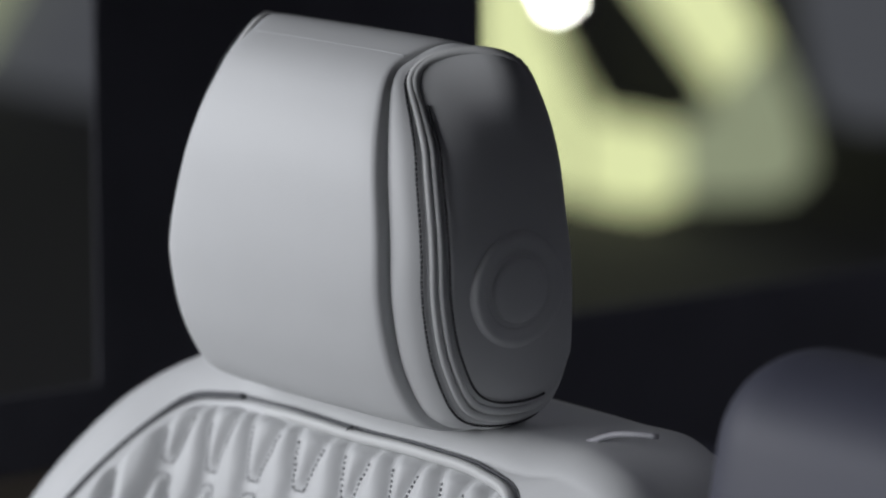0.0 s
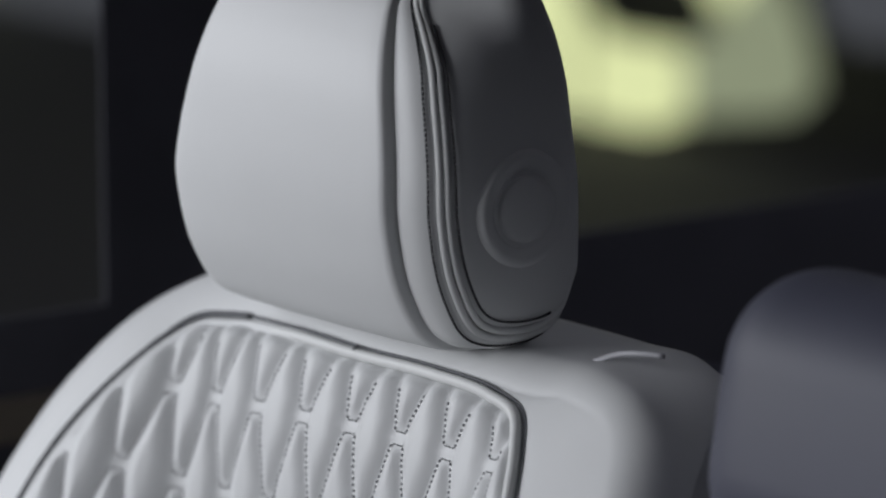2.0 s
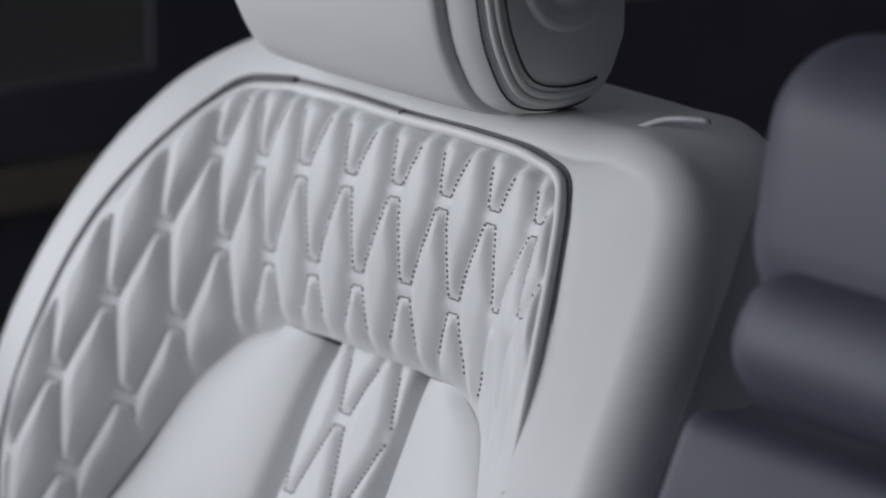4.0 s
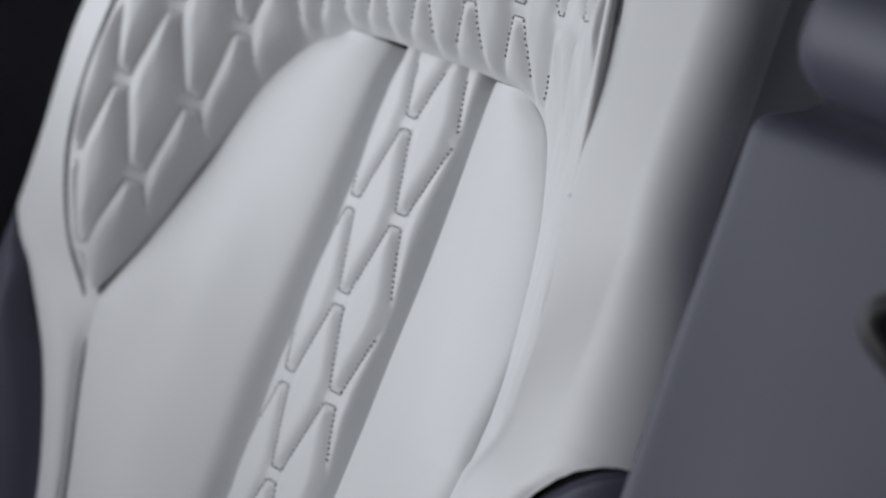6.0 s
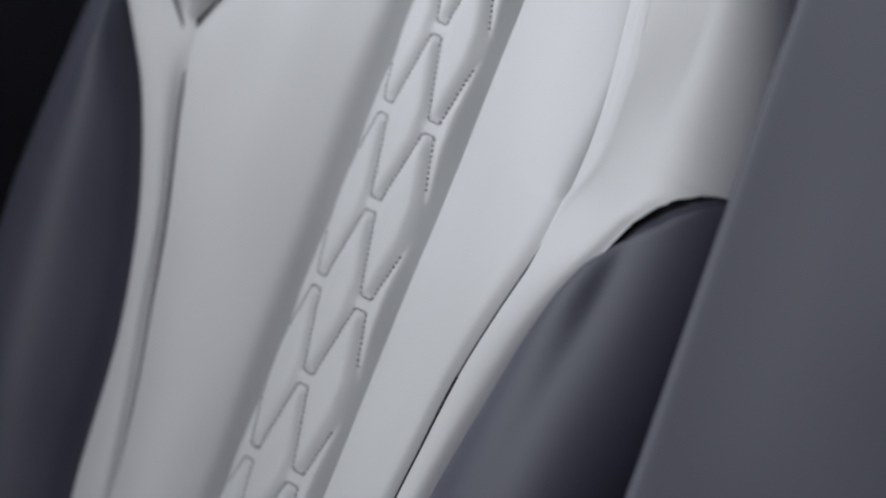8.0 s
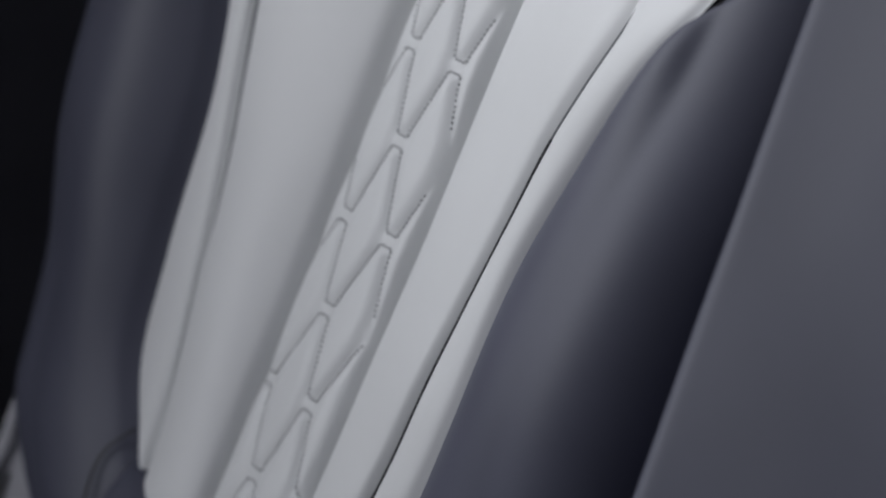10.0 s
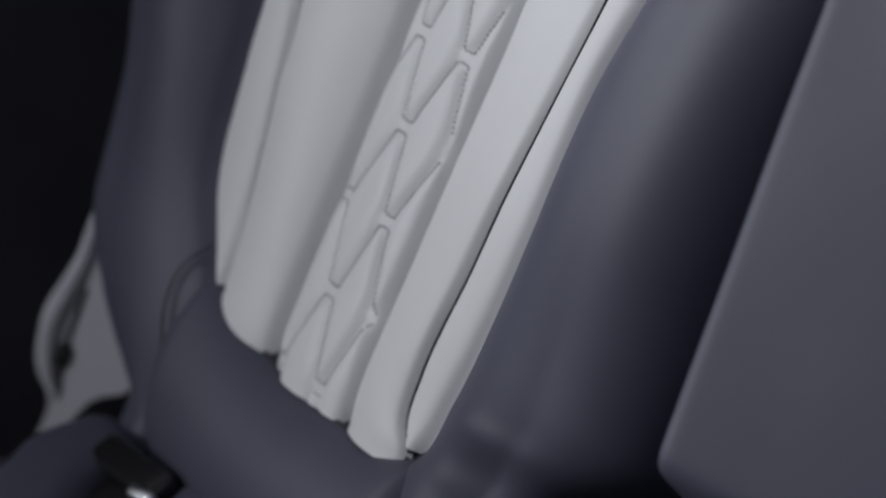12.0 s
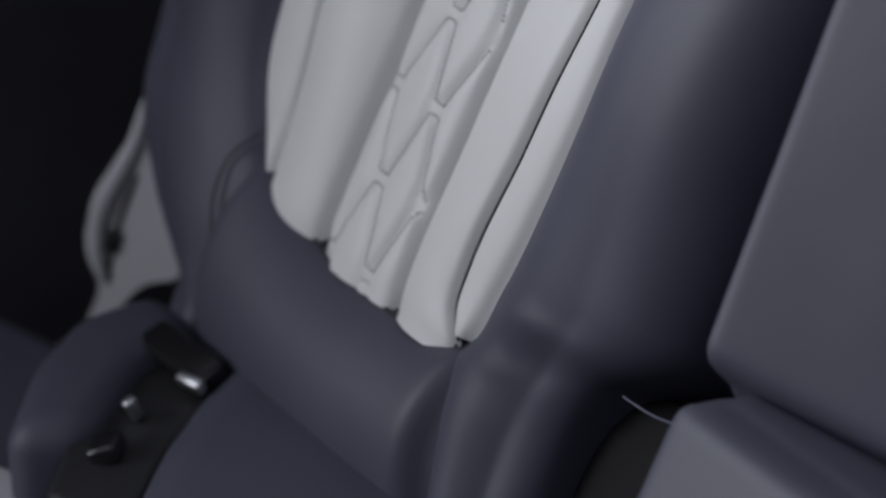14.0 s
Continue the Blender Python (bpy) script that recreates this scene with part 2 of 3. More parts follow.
def dash_mesh(places, length, r):
    """Small thread dashes: six-sided spindles at (point, direction)."""
    verts, faces = [], []
    for p, d in places:
        d = d / np.linalg.norm(d)
        a = np.cross(d, AX_W)
        a /= np.linalg.norm(a)
        b = np.cross(d, a)
        n = len(verts)
        for e in (-1, 1):
            for k in range(4):
                w = math.pi / 4 + k * math.pi / 2
                verts.append(p + d * e * length / 2 + r * (a * math.cos(w) + b * math.sin(w)))
        for k in range(4):
            k2 = (k + 1) % 4
            faces.append((n + k, n + k2, n + 4 + k2, n + 4 + k))
        faces += [(n, n + 3, n + 2, n + 1), (n + 4, n + 5, n + 6, n + 7)]
    return verts, faces


def sew(grid, net, bend, parent, region, bare=lambda u, v: False, step=0.0036):
    """Stitches of a net, laid on the nearest points of a grid in seat units."""
    flat = grid.reshape(-1, 3)
    wide = grid.shape[1]
    places = []
    for u, v, a, b in net_stitches(net, bend, *region, step):
        if bare(u, v):
            continue
        d = (flat[:, 0] - u) ** 2 + (flat[:, 1] - v) ** 2
        i = int(np.argmin(d))
        if d[i] > 0.0025 ** 2 or not 7 < i % wide < wide - 8:
            continue
        d[i] = 9
        j = int(np.argmin((flat[:, 0] - u - 0.004 * a) ** 2 + (flat[:, 1] - v - 0.004 * b) ** 2))
        p, q = seat(np.array([u, v, flat[i, 2] + 0.0009])), seat(np.array([u + 0.004 * a, v + 0.004 * b, flat[j, 2] + 0.0009]))
        places.append((p, q - p))
    mesh_part("stitching", *dash_mesh(places, 0.0013, 0.00048), THREAD, parent, "grey thread stitching", kind="stuff")


rear_seat = thing("rear_seat", Matrix(), "white leather rear seat backrest with quilted top and navy side bolsters", "car seat")

# quilted band
n_s, n_t = 420, 84
ci, co = spline(mirrored(INNER), n_s), spline(mirrored(OUTER), n_s)
t = np.linspace(0, 1, n_t)[None, :, None]
g = ci[:, None, :] * (1 - t) + co[:, None, :] * t
wide = np.linalg.norm(co - ci, axis=1)[:, None]
full = np.minimum(1, wide / 0.06)
tt = t[..., 0]
near = np.minimum(tt, 1 - tt) * wide
puff = net_height(g[..., 0], g[..., 1], QUILT, 0.0155, quilt_bend) * (1 - np.exp(-(near / 0.006) ** 2))
puff *= np.clip((wide - 0.02) / 0.07, 0, 1)
calm = 1 - 0.88 * np.clip((-0.105 - g[..., 1]) / 0.07, 0, 1) * np.clip((g[..., 0] - 0.10) / 0.03, 0, 1)
g[..., 2] += (0.0075 * puff * calm + 0.012 * calm * np.sin(np.pi * tt) ** 0.7 + edge_dip(tt, 0.0035, 0.05) * calm) * full
quilted = mesh_part("quilted_panel", *sheet(seat(g), True), WHITE, rear_seat, "white quilted leather panel with diamond stitching")
sew(g, QUILT, quilt_bend, quilted, (-0.25, 0.25, -0.37, -0.004), lambda u, v: u > 0.13 and v < -0.105)

# plain panels either side of the strip
v = np.linspace(-0.1475, BOTTOM_V - 0.001, 180)
ui, wi = along(INNER[2:], v)
tuck = np.clip((v + 0.379) / 0.12, 0, 1)
tuck = tuck * tuck * (3 - 2 * tuck)
for side in (-1, 1):
    us, ws = along(SEAMLINE if side > 0 else SEAM_DOOR, v)
    edge_u = np.where(v > -0.379, ui, us) + 0.012 * tuck
    edge_w = np.where(v > -0.379, wi, ws) - 0.009 * tuck
    edge_u = np.where(v > -0.151, np.minimum(edge_u, 0.10 + 0.012), edge_u)
    t = np.linspace(0, 1, 48)[None, :]
    near = strip_half(v, side)[:, None]
    u = near + (edge_u[:, None] - near) * t
    vv = np.repeat(v[:, None], 48, 1)
    w = STRIP_W + (edge_w[:, None] - STRIP_W) * t ** 1.3
    top = np.exp(-((v[:, None] + 0.1475) / 0.012) ** 2)
    low = np.exp(-((v[:, None] - BOTTOM_V) / 0.012) ** 2)
    w = w + 0.013 * np.sin(np.pi * t) ** 0.7 - 0.010 * np.exp(-(t / 0.06) ** 2) - 0.004 * np.exp(-((1 - t) / 0.05) ** 2) - 0.003 * top - 0.003 * low
    ripple = np.array([[noise.noise((a * 22, b * 9, 3.0 * side)) for a, b in zip(ru, rv)] for ru, rv in zip(u, vv)])
    w = w + 0.0016 * ripple
    mesh_part("side_panel", *sheet(seat(np.dstack([side * u, vv, w])), side > 0), WHITE, rear_seat)

# middle strip
v = np.linspace(-0.137, BOTTOM_V - 0.001, 480)[:, None]
u = np.linspace(-STRIP_U, STRIP_U, 80)[None, :]
t = (u + STRIP_U) / (2 * STRIP_U)
w = STRIP_W + 0.006 * np.sin(np.pi * t) ** 0.6 + edge_dip(t, 0.009, 0.05) + 0.0046 * net_height(u, v, STRIPNET, 0.0115, strip_bend) * (1 - np.exp(-((t * (1 - t)) / 0.085) ** 2)) - 0.001 * np.exp(-((v + 0.1475) / 0.01) ** 2) - 0.002 * np.exp(-((v - BOTTOM_V) / 0.012) ** 2)
strip_grid = np.dstack([u * np.where(u < 0, strip_half(v, -1), strip_half(v, 1)) / STRIP_U, np.repeat(v, 80, 1), w])
strip = mesh_part("middle_strip", *sheet(seat(strip_grid), True), WHITE, rear_seat, "white leather strip with zigzag stitching")
sew(strip_grid, STRIPNET, strip_bend, strip, (-0.046, 0.046, -0.865, -0.152))


# shoulder: from the piping over the rounded edge to the back
EDGE_R, BACK_W = 0.062, -0.19
n_s = 340


def above(curve, v_end, n):
    """The stretch of a curve above v_end, in n even steps."""
    c = spline(curve, 3000)
    k = np.nonzero(c[:, 1] >= v_end)[0]
    return spline(c[np.linspace(k[0], k[-1], 120).astype(int)], n)


inner = above(mirrored(OUTER), -0.334, n_s)
door = np.array(DOOR_SIDE + CREST_DOOR[1:2])[::-1] * np.array([-1, 1, 1])
mid = np.array(INNER_SIDE + CREST_MID[1:2])
outer = above(np.vstack([door[:-1], mid]), -0.334, n_s)
tang = np.gradient(outer[:, :2], axis=0)
tang /= np.linalg.norm(tang, axis=1)[:, None]
outward = np.stack([-tang[:, 1], tang[:, 0]], 1)
flank = np.clip(outward[:, 0], 0, 1) * np.clip((outer[:, 1] + 0.31) / 0.09, 0, 1)
outer[:, :2] += outward * (EDGE_R * 0.45 * flank)[:, None]
flank = flank[:, None]
soft = 1 - 0.7 * np.clip((-0.10 - inner[:, 1]) / 0.06, 0, 1) * (inner[:, 0] > 0)
f = np.clip((-0.26 - inner[:, 1]) / 0.07, 0, 1)
soft = soft * (1 - f) - 0.333 * f
f = (np.clip((-0.24 - outer[:, 1]) / 0.09, 0, 1) ** 0.7)[:, None]
outward = outward * (1 - f) + np.column_stack([np.sign(outer[:, 0]), 0 * f[:, 0]]) * f
tucked = np.column_stack([inner[:, :2] - outward * 0.010, inner[:, 2] - 0.004])
cols = [tucked]
for a in np.linspace(0, 1, 16):
    c = inner * (1 - a) + outer * a
    c[:, 2] -= 0.0012 * soft * math.exp(-(a / 0.12) ** 2)
    cols.append(c)
level = (np.clip(outward[:, 1], 0, 1) ** 2 * np.clip((outer[:, 0] + 0.12) / 0.14, 0, 1))[:, None]
bend_r = EDGE_R * (1 - 0.42 * level - 0.45 * flank)
turn = math.pi / 2 - LEAN * level
for a in np.linspace(0, 1, 18)[1:]:
    c = outer.copy()
    c[:, :2] += outward * bend_r * np.sin(a * turn)
    c[:, 2:] -= bend_r * (1 - np.cos(a * turn))
    cols.append(c)
# the seat's top runs level towards the back, then rolls over
for a in np.linspace(0, 1, 9)[1:]:
    c = cols[33].copy()
    run = 0.085 * level * math.sin(a * math.pi / 2)
    c[:, :2] += outward * run * math.sin(LEAN) * (1 - 0.25 * a ** 3)
    c[:, 2:] -= run * math.cos(LEAN)
    cols.append(c)
for a in np.linspace(0, 1, 8)[1:]:
    c = cols[41].copy()
    c[:, 2] = c[:, 2] * (1 - a) + BACK_W * a
    cols.append(c)
g = np.stack(cols, 1)
for i in range(g.shape[0]):
    for j in range(g.shape[1]):
        g[i, j, 2] += 0.0014 * min(1, max(0, (g[i, j, 1] + 0.33) / 0.06)) * noise.noise((g[i, j, 0] * 14, g[i, j, 1] * 9, g[i, j, 2] * 12))
mesh_part("shoulder_cover", *sheet(seat(g), True), WHITE, rear_seat, "smooth white leather shoulder cover")


# below the shoulder: white border band and navy bolster share one rounded side
def side_row(v, us, ws, ub, wb, uc, wc, r):
    """One cross-section from the seam round the side to the back, cut where the colours meet: white points, navy points."""
    pts, meet = [], None
    if ub < uc - 0.004:
        k = min(1, (uc - ub) / 0.05)
        k = k * k * (3 - 2 * k)
        chord = ws + (wc - ws) * (ub - us) / (uc - us)
        wb = chord + (wb - chord) * k
        for a in np.linspace(0, 1, 30):
            pts.append((us + (ub - us) * a, ws + (wb - ws) * a + 0.005 * k * math.sin(math.pi * a)))
        meet = len(pts) - 1
        for a in np.linspace(0, 1, 40)[1:]:
            pts.append((ub + (uc - ub) * a, wb + (wc - wb) * a + 0.016 * k * math.sin(math.pi * a)))
    else:
        for a in np.linspace(0, 1, 60):
            pts.append((us + (uc - us) * a, ws + (wc - ws) * a))
    for a in np.linspace(0, math.pi / 2, 60)[1:]:
        pts.append((uc + r * math.sin(a), wc - r * (1 - math.cos(a))))
    for a in np.linspace(0, 1, 20)[1:]:
        pts.append((uc + r, (wc - r) * (1 - a) + BACK_W * a))
    p = np.array(pts)
    if meet is None:
        meet = int(np.argmax(p[:, 0] >= min(ub, uc + r - 1e-6)))

    def even(q, n):
        d = np.r_[0, np.cumsum(np.linalg.norm(np.diff(q, axis=0), axis=1) + 1e-9)]
        x = np.linspace(0, d[-1], n)
        return np.column_stack([np.interp(x, d, q[:, 0]), np.full(n, v), np.interp(x, d, q[:, 1])]), d[-1]

    white, len_w = even(p[: meet + 1], 30)
    navy, len_n = even(p[meet:], 56)
    t = np.linspace(0, 1, 30)
    low = min(1, max(0, (-0.375 - v) / 0.05))
    white[:, 2] -= (0.004 * low - 0.001) * np.exp(-((t * len_w) / 0.005) ** 2) + 0.004 * min(1, max(0, (-0.345 - v) / 0.03)) * np.exp(-(((1 - t) * len_w) / 0.006) ** 2)
    t = np.linspace(0, 1, 56)
    fold = math.exp(-((v + 0.39) / 0.06) ** 2)
    navy[:, 2] -= (0.005 + 0.0055 * fold) * np.exp(-((t * len_n) / (0.010 + 0.004 * fold)) ** 4)
    white = np.vstack([[white[0, 0] - 0.006, v, white[0, 2] - 0.003], white])
    navy = np.vstack([[navy[0, 0] - 0.007, v, navy[0, 2] - 0.005], navy])
    return white, navy


for side in (-1, 1):
    v = np.linspace(-0.333, -1.0, 212)
    us, ws = along(OUTER[6:] + (SEAMLINE if side > 0 else SEAM_DOOR)[1:], v)
    ub, wb = along((TWOTONE if side > 0 else TWOTONE_DOOR) + [(0.128, -0.885, -0.05), (0.142, -0.957, -0.06)], v)
    uc, wc = along(INNER_SIDE[5:] + CREST_MID[1:] if side > 0 else DOOR_SIDE[5:] + CREST_DOOR[1:], v)
    rows_w, rows_n = [], []
    for k in range(len(v)):
        foot = min(1, max(0, (-0.775 - v[k]) / 0.06)) if side > 0 else 0
        a, b = side_row(v[k], us[k], ws[k], ub[k], wb[k], uc[k], wc[k], EDGE_R * (1 - 0.55 * foot * foot * (3 - 2 * foot)))
        if v[k] > -0.857:
            rows_w.append(a)
        if side > 0:
            # loose folds near the foot
            x = np.linspace(0, 1, len(b))
            b[:, 2] += 0.0030 * np.exp(-((x - 0.30) / 0.13) ** 2) * (math.exp(-((v[k] + 0.795 + 0.05 * 0.3) / 0.010) ** 2) - math.exp(-((v[k] + 0.836) / 0.012) ** 2))
            b[:, 2] += 0.0008 * np.sin(70 * v[k] + 9 * x) * math.exp(-((v[k] + 0.83) / 0.05) ** 2) * np.sin(np.pi * x)
        rows_n.append(b)
    flip = np.array([side, 1, 1])
    mesh_part("border_band", *sheet(seat(np.stack(rows_w) * flip), side > 0), WHITE, rear_seat)
    mesh_part("side_bolster", *sheet(seat(np.stack(rows_n) * flip), side > 0), NAVY, rear_seat, "navy leather side bolster")

# roll below the white panels
u = np.linspace(-0.15, 0.15, 80)[:, None]
a = np.linspace(0, 1, 40)[None, :]
v_top = BOTTOM_V + np.where(u < 0, 0.034 * (u / 0.125) ** 2, 0.013 * (u / 0.125) ** 4)
v = v_top + (-1.0 - v_top) * a
w = -0.06 + 0.045 * np.sin(np.pi * np.minimum(1, a * 1.02)) ** 0.55 - 0.02 * a - 0.02 * np.exp(-((0.15 - np.abs(u)) / 0.012) ** 2)
roll = np.dstack([np.repeat(u, 40, 1), v, w])
roll = np.concatenate([roll[:, :1] + np.array([0, 0.012, -0.012]), roll], 1)
mesh_part("lower_roll", *sheet(seat(roll), False), NAVY, rear_seat, "navy leather roll below the white panels")

# sewn ends of the roll
for path in ([(-0.140, -0.820, -0.041), (-0.155, -0.845, -0.034), (-0.154, -0.874, -0.032), (-0.142, -0.905, -0.036), (-0.137, -0.945, -0.048)], [(0.127, -0.868, -0.046), (0.130, -0.88, -0.043), (0.132, -0.915, -0.044), (0.132, -0.945, -0.054)]):
    mesh_part("roll_seam", *tube(seat(spline(path, 40)), 0.0008, 6), BLACK, rear_seat)

# back shell
g = np.array([[(-0.32, -0.957, -0.19), (0.32, -0.957, -0.19)], [(-0.32, -0.05, -0.19), (0.32, -0.05, -0.19)], [(-0.19, 0.066, -0.19), (0.19, 0.066, -0.19)]])
mesh_part("back_shell", *sheet(seat(g)), BLACK, rear_seat, smooth=False)

# piping and seams
pipe = spline(mirrored(OUTER[:8]), 260)
pipe = pipe[pipe[:, 0] > -0.125]
ends = np.linspace(0, 1, len(pipe))
pipe[:, 2] += 0.002 - 0.008 * np.exp(-(ends / 0.12) ** 2) - 0.006 * np.exp(-((1 - ends) / 0.12) ** 2)
mesh_part("piping", *tube(seat(pipe), 0.0028), PIPING, rear_seat, "white leather piping")
line = spline(mirrored(OUTER), 300)
line[:, 2] -= 0.0012
c = line[:, :2]
grow = 1 + 0.0058 / np.maximum(0.05, np.linalg.norm(c - np.array([0, -0.2]), axis=1))[:, None]
line[:, :2] = (c - np.array([0, -0.2])) * grow + np.array([0, -0.2])
line[:, 2] -= 0.004 * np.clip((-0.16 - line[:, 1]) / 0.08, 0, 1) * (line[:, 0] > 0)
line[:, 2] -= 0.010 * np.clip((-0.09 - line[:, 1]) / 0.07, 0, 1) * (line[:, 0] > 0)
line = line[~((line[:, 0] > 0) & (line[:, 1] < -0.16))]
for stretch, r in ((line[line[:, 0] < -0.12], 0.0017), (line[line[:, 0] >= -0.12], 0.0008)):
    mesh_part("seam_cord", *tube(seat(stretch), r, 6), SEAM, rear_seat)
for side in (-1, 1):
    seam_path = SEAMLINE if side > 0 else SEAM_DOOR
    low = spline(seam_path, 160) * np.array([side, 1, 1])
    low[:, 2] -= 0.0030
    mesh_part("seam_cord", *tube(seat(low), 0.0010, 6), SEAM, rear_seat)
    thread = spline(seam_path, 330) * np.array([side, 1, 1])
    thread[:, 0] += side * 0.004
    thread[:, 2] += 0.0011 if side > 0 else -0.001
    thread = thread[thread[:, 1] < -0.50] if side > 0 else thread
    pts = seat(thread)
    mesh_part("stitching", *dash_mesh([(pts[k], pts[k + 1] - pts[k]) for k in range(2, len(pts) - 2, 2)], 0.0019, 0.0007), DARK_THREAD, rear_seat, "grey thread stitching", kind="stuff")
    edge = spline((TWOTONE if side > 0 else TWOTONE_DOOR)[1:], 160) * np.array([side, 1, 1])
    edge[:, 2] -= 0.006
    mesh_part("seam_cord", *tube(seat(edge), 0.0012, 6), BLACK, rear_seat)
u = np.linspace(-0.119, 0.117, 60)
low = np.stack([u, BOTTOM_V - 0.001 + np.where(u < 0, 0.034 * (u / 0.125) ** 2, 0.013 * (u / 0.125) ** 4), np.full(60, -0.056)], 1)
mesh_part("seam_cord", *tube(seat(low), 0.0013, 6), BLACK, rear_seat)
# the join in the piping at the top
bm = rounded_box((0.0012, 0.004, 0.0052), 0.0004)
join = part("piping_join", bm, SEAM, rear_seat)
join.matrix_world = pose(*seat(np.array([0, 0.002, 0.0015])), 20, 0, 8)


# ---- headrest ----
MID = np.array([0.020, 1.13])
SIDE_VIEW = [(0.051, 1.040), (0.051, 1.076), (0.0465, 1.113), (0.0425, 1.145), (0.035, 1.168), (0.0255, 1.184), (0.009, 1.1912), (-0.008, 1.187), (-0.022, 1.178), (-0.032, 1.160), (-0.038, 1.14), (-0.041, 1.114), (-0.040, 1.073), (-0.031, 1.041), (-0.016, 1.020), (0.010, 1.013), (0.040, 1.018), (0.051, 1.040)]
N_RING = 96


def ring(x, sy, sz, sb=1.0, st=None):
    """The headrest's outline seen from the side at x, drawn in at the front by sy, in height by sz, at the back by sb, at the top by st."""
    c = spline(SIDE_VIEW, N_RING + 1)[:-1] - MID
    up = np.clip(c[:, 1] / 0.06, 0, 1)
    front = c[:, 0] < 0
    s = np.where(front, sy + (1 - sy) * 0.6 * up ** 3, sb)
    y = c[:, 0] * s + MID[0]
    z = c[:, 1] * np.where(c[:, 1] > 0, sz if st is None else st, sz) + MID[1]
    weight = np.clip((0.034 - y) / 0.05, 0.3, 1)
    rise = np.clip((z - 1.095) / 0.098, 0, 1) ** 1.6 if x > 0 else 0.86 * np.clip((z - 1.08) / 0.113, 0, 1) ** 1.15
    taper = 1 - 0.37 * weight * rise
    # the side parts close up to a point at the upper front corner
    close = np.clip((z - 1.145) / 0.040, 0, 1) ** 1.5 * np.clip((0.012 - y) / 0.028, 0, 1)
    x = x - max(0, x - 0.0735) * 0.85 * close
    return np.column_stack([x * taper + 0.005 * np.clip((z - 1.08) / 0.11, 0, 1) ** 1.2, y, z])


def loft(stations):
    rings = [ring(*s) for s in stations]
    n = N_RING
    faces = []
    for i in range(len(rings) - 1):
        for k in range(n):
            k2 = (k + 1) % n
            faces.append((i * n + k, i * n + k2, (i + 1) * n + k2, (i + 1) * n + k))
    faces.append(tuple(range(n))[::-1])
    faces.append(tuple((len(rings) - 1) * n + k for k in range(n)))
    return np.vstack(rings), faces


def lathe(profile, n=56):
    """A turned form about the x axis from (radius, x) pairs."""
    verts, faces = [], []
    for r, x in profile:
        for k in range(n):
            a = 2 * math.pi * k / n
            verts.append((x, r * math.cos(a), r * math.sin(a)))
    for i in range(len(profile) - 1):
        for k in range(n):
            k2 = (k + 1) % n
            faces.append((i * n + k, i * n + k2, (i + 1) * n + k2, (i + 1) * n + k))
    faces.append(tuple((len(profile) - 1) * n + k for k in range(n)))
    return verts, faces


headrest = thing("headrest", Matrix(), "white leather headrest with a round side button on the seat", "headrest")
half = [(0.0735, 0.72, 0.93, 0.96), (0.0738, 0.80, 0.955, 0.97), (0.0738, 0.955, 0.985, 0.985), (0.0725, 0.980, 0.995, 0.995), (0.069, 0.992, 1.0, 1.0), (0.058, 1.0, 1.004, 1.0), (0.035, 1.012, 1.007, 1.0)]
body = [(-x * 1.25, a, b, c) for x, a, b, c in half] + [(0, 1.016, 1.008, 1.0)] + half[::-1]
mesh_part("front_cushion", *loft(body), WHITE, headrest)
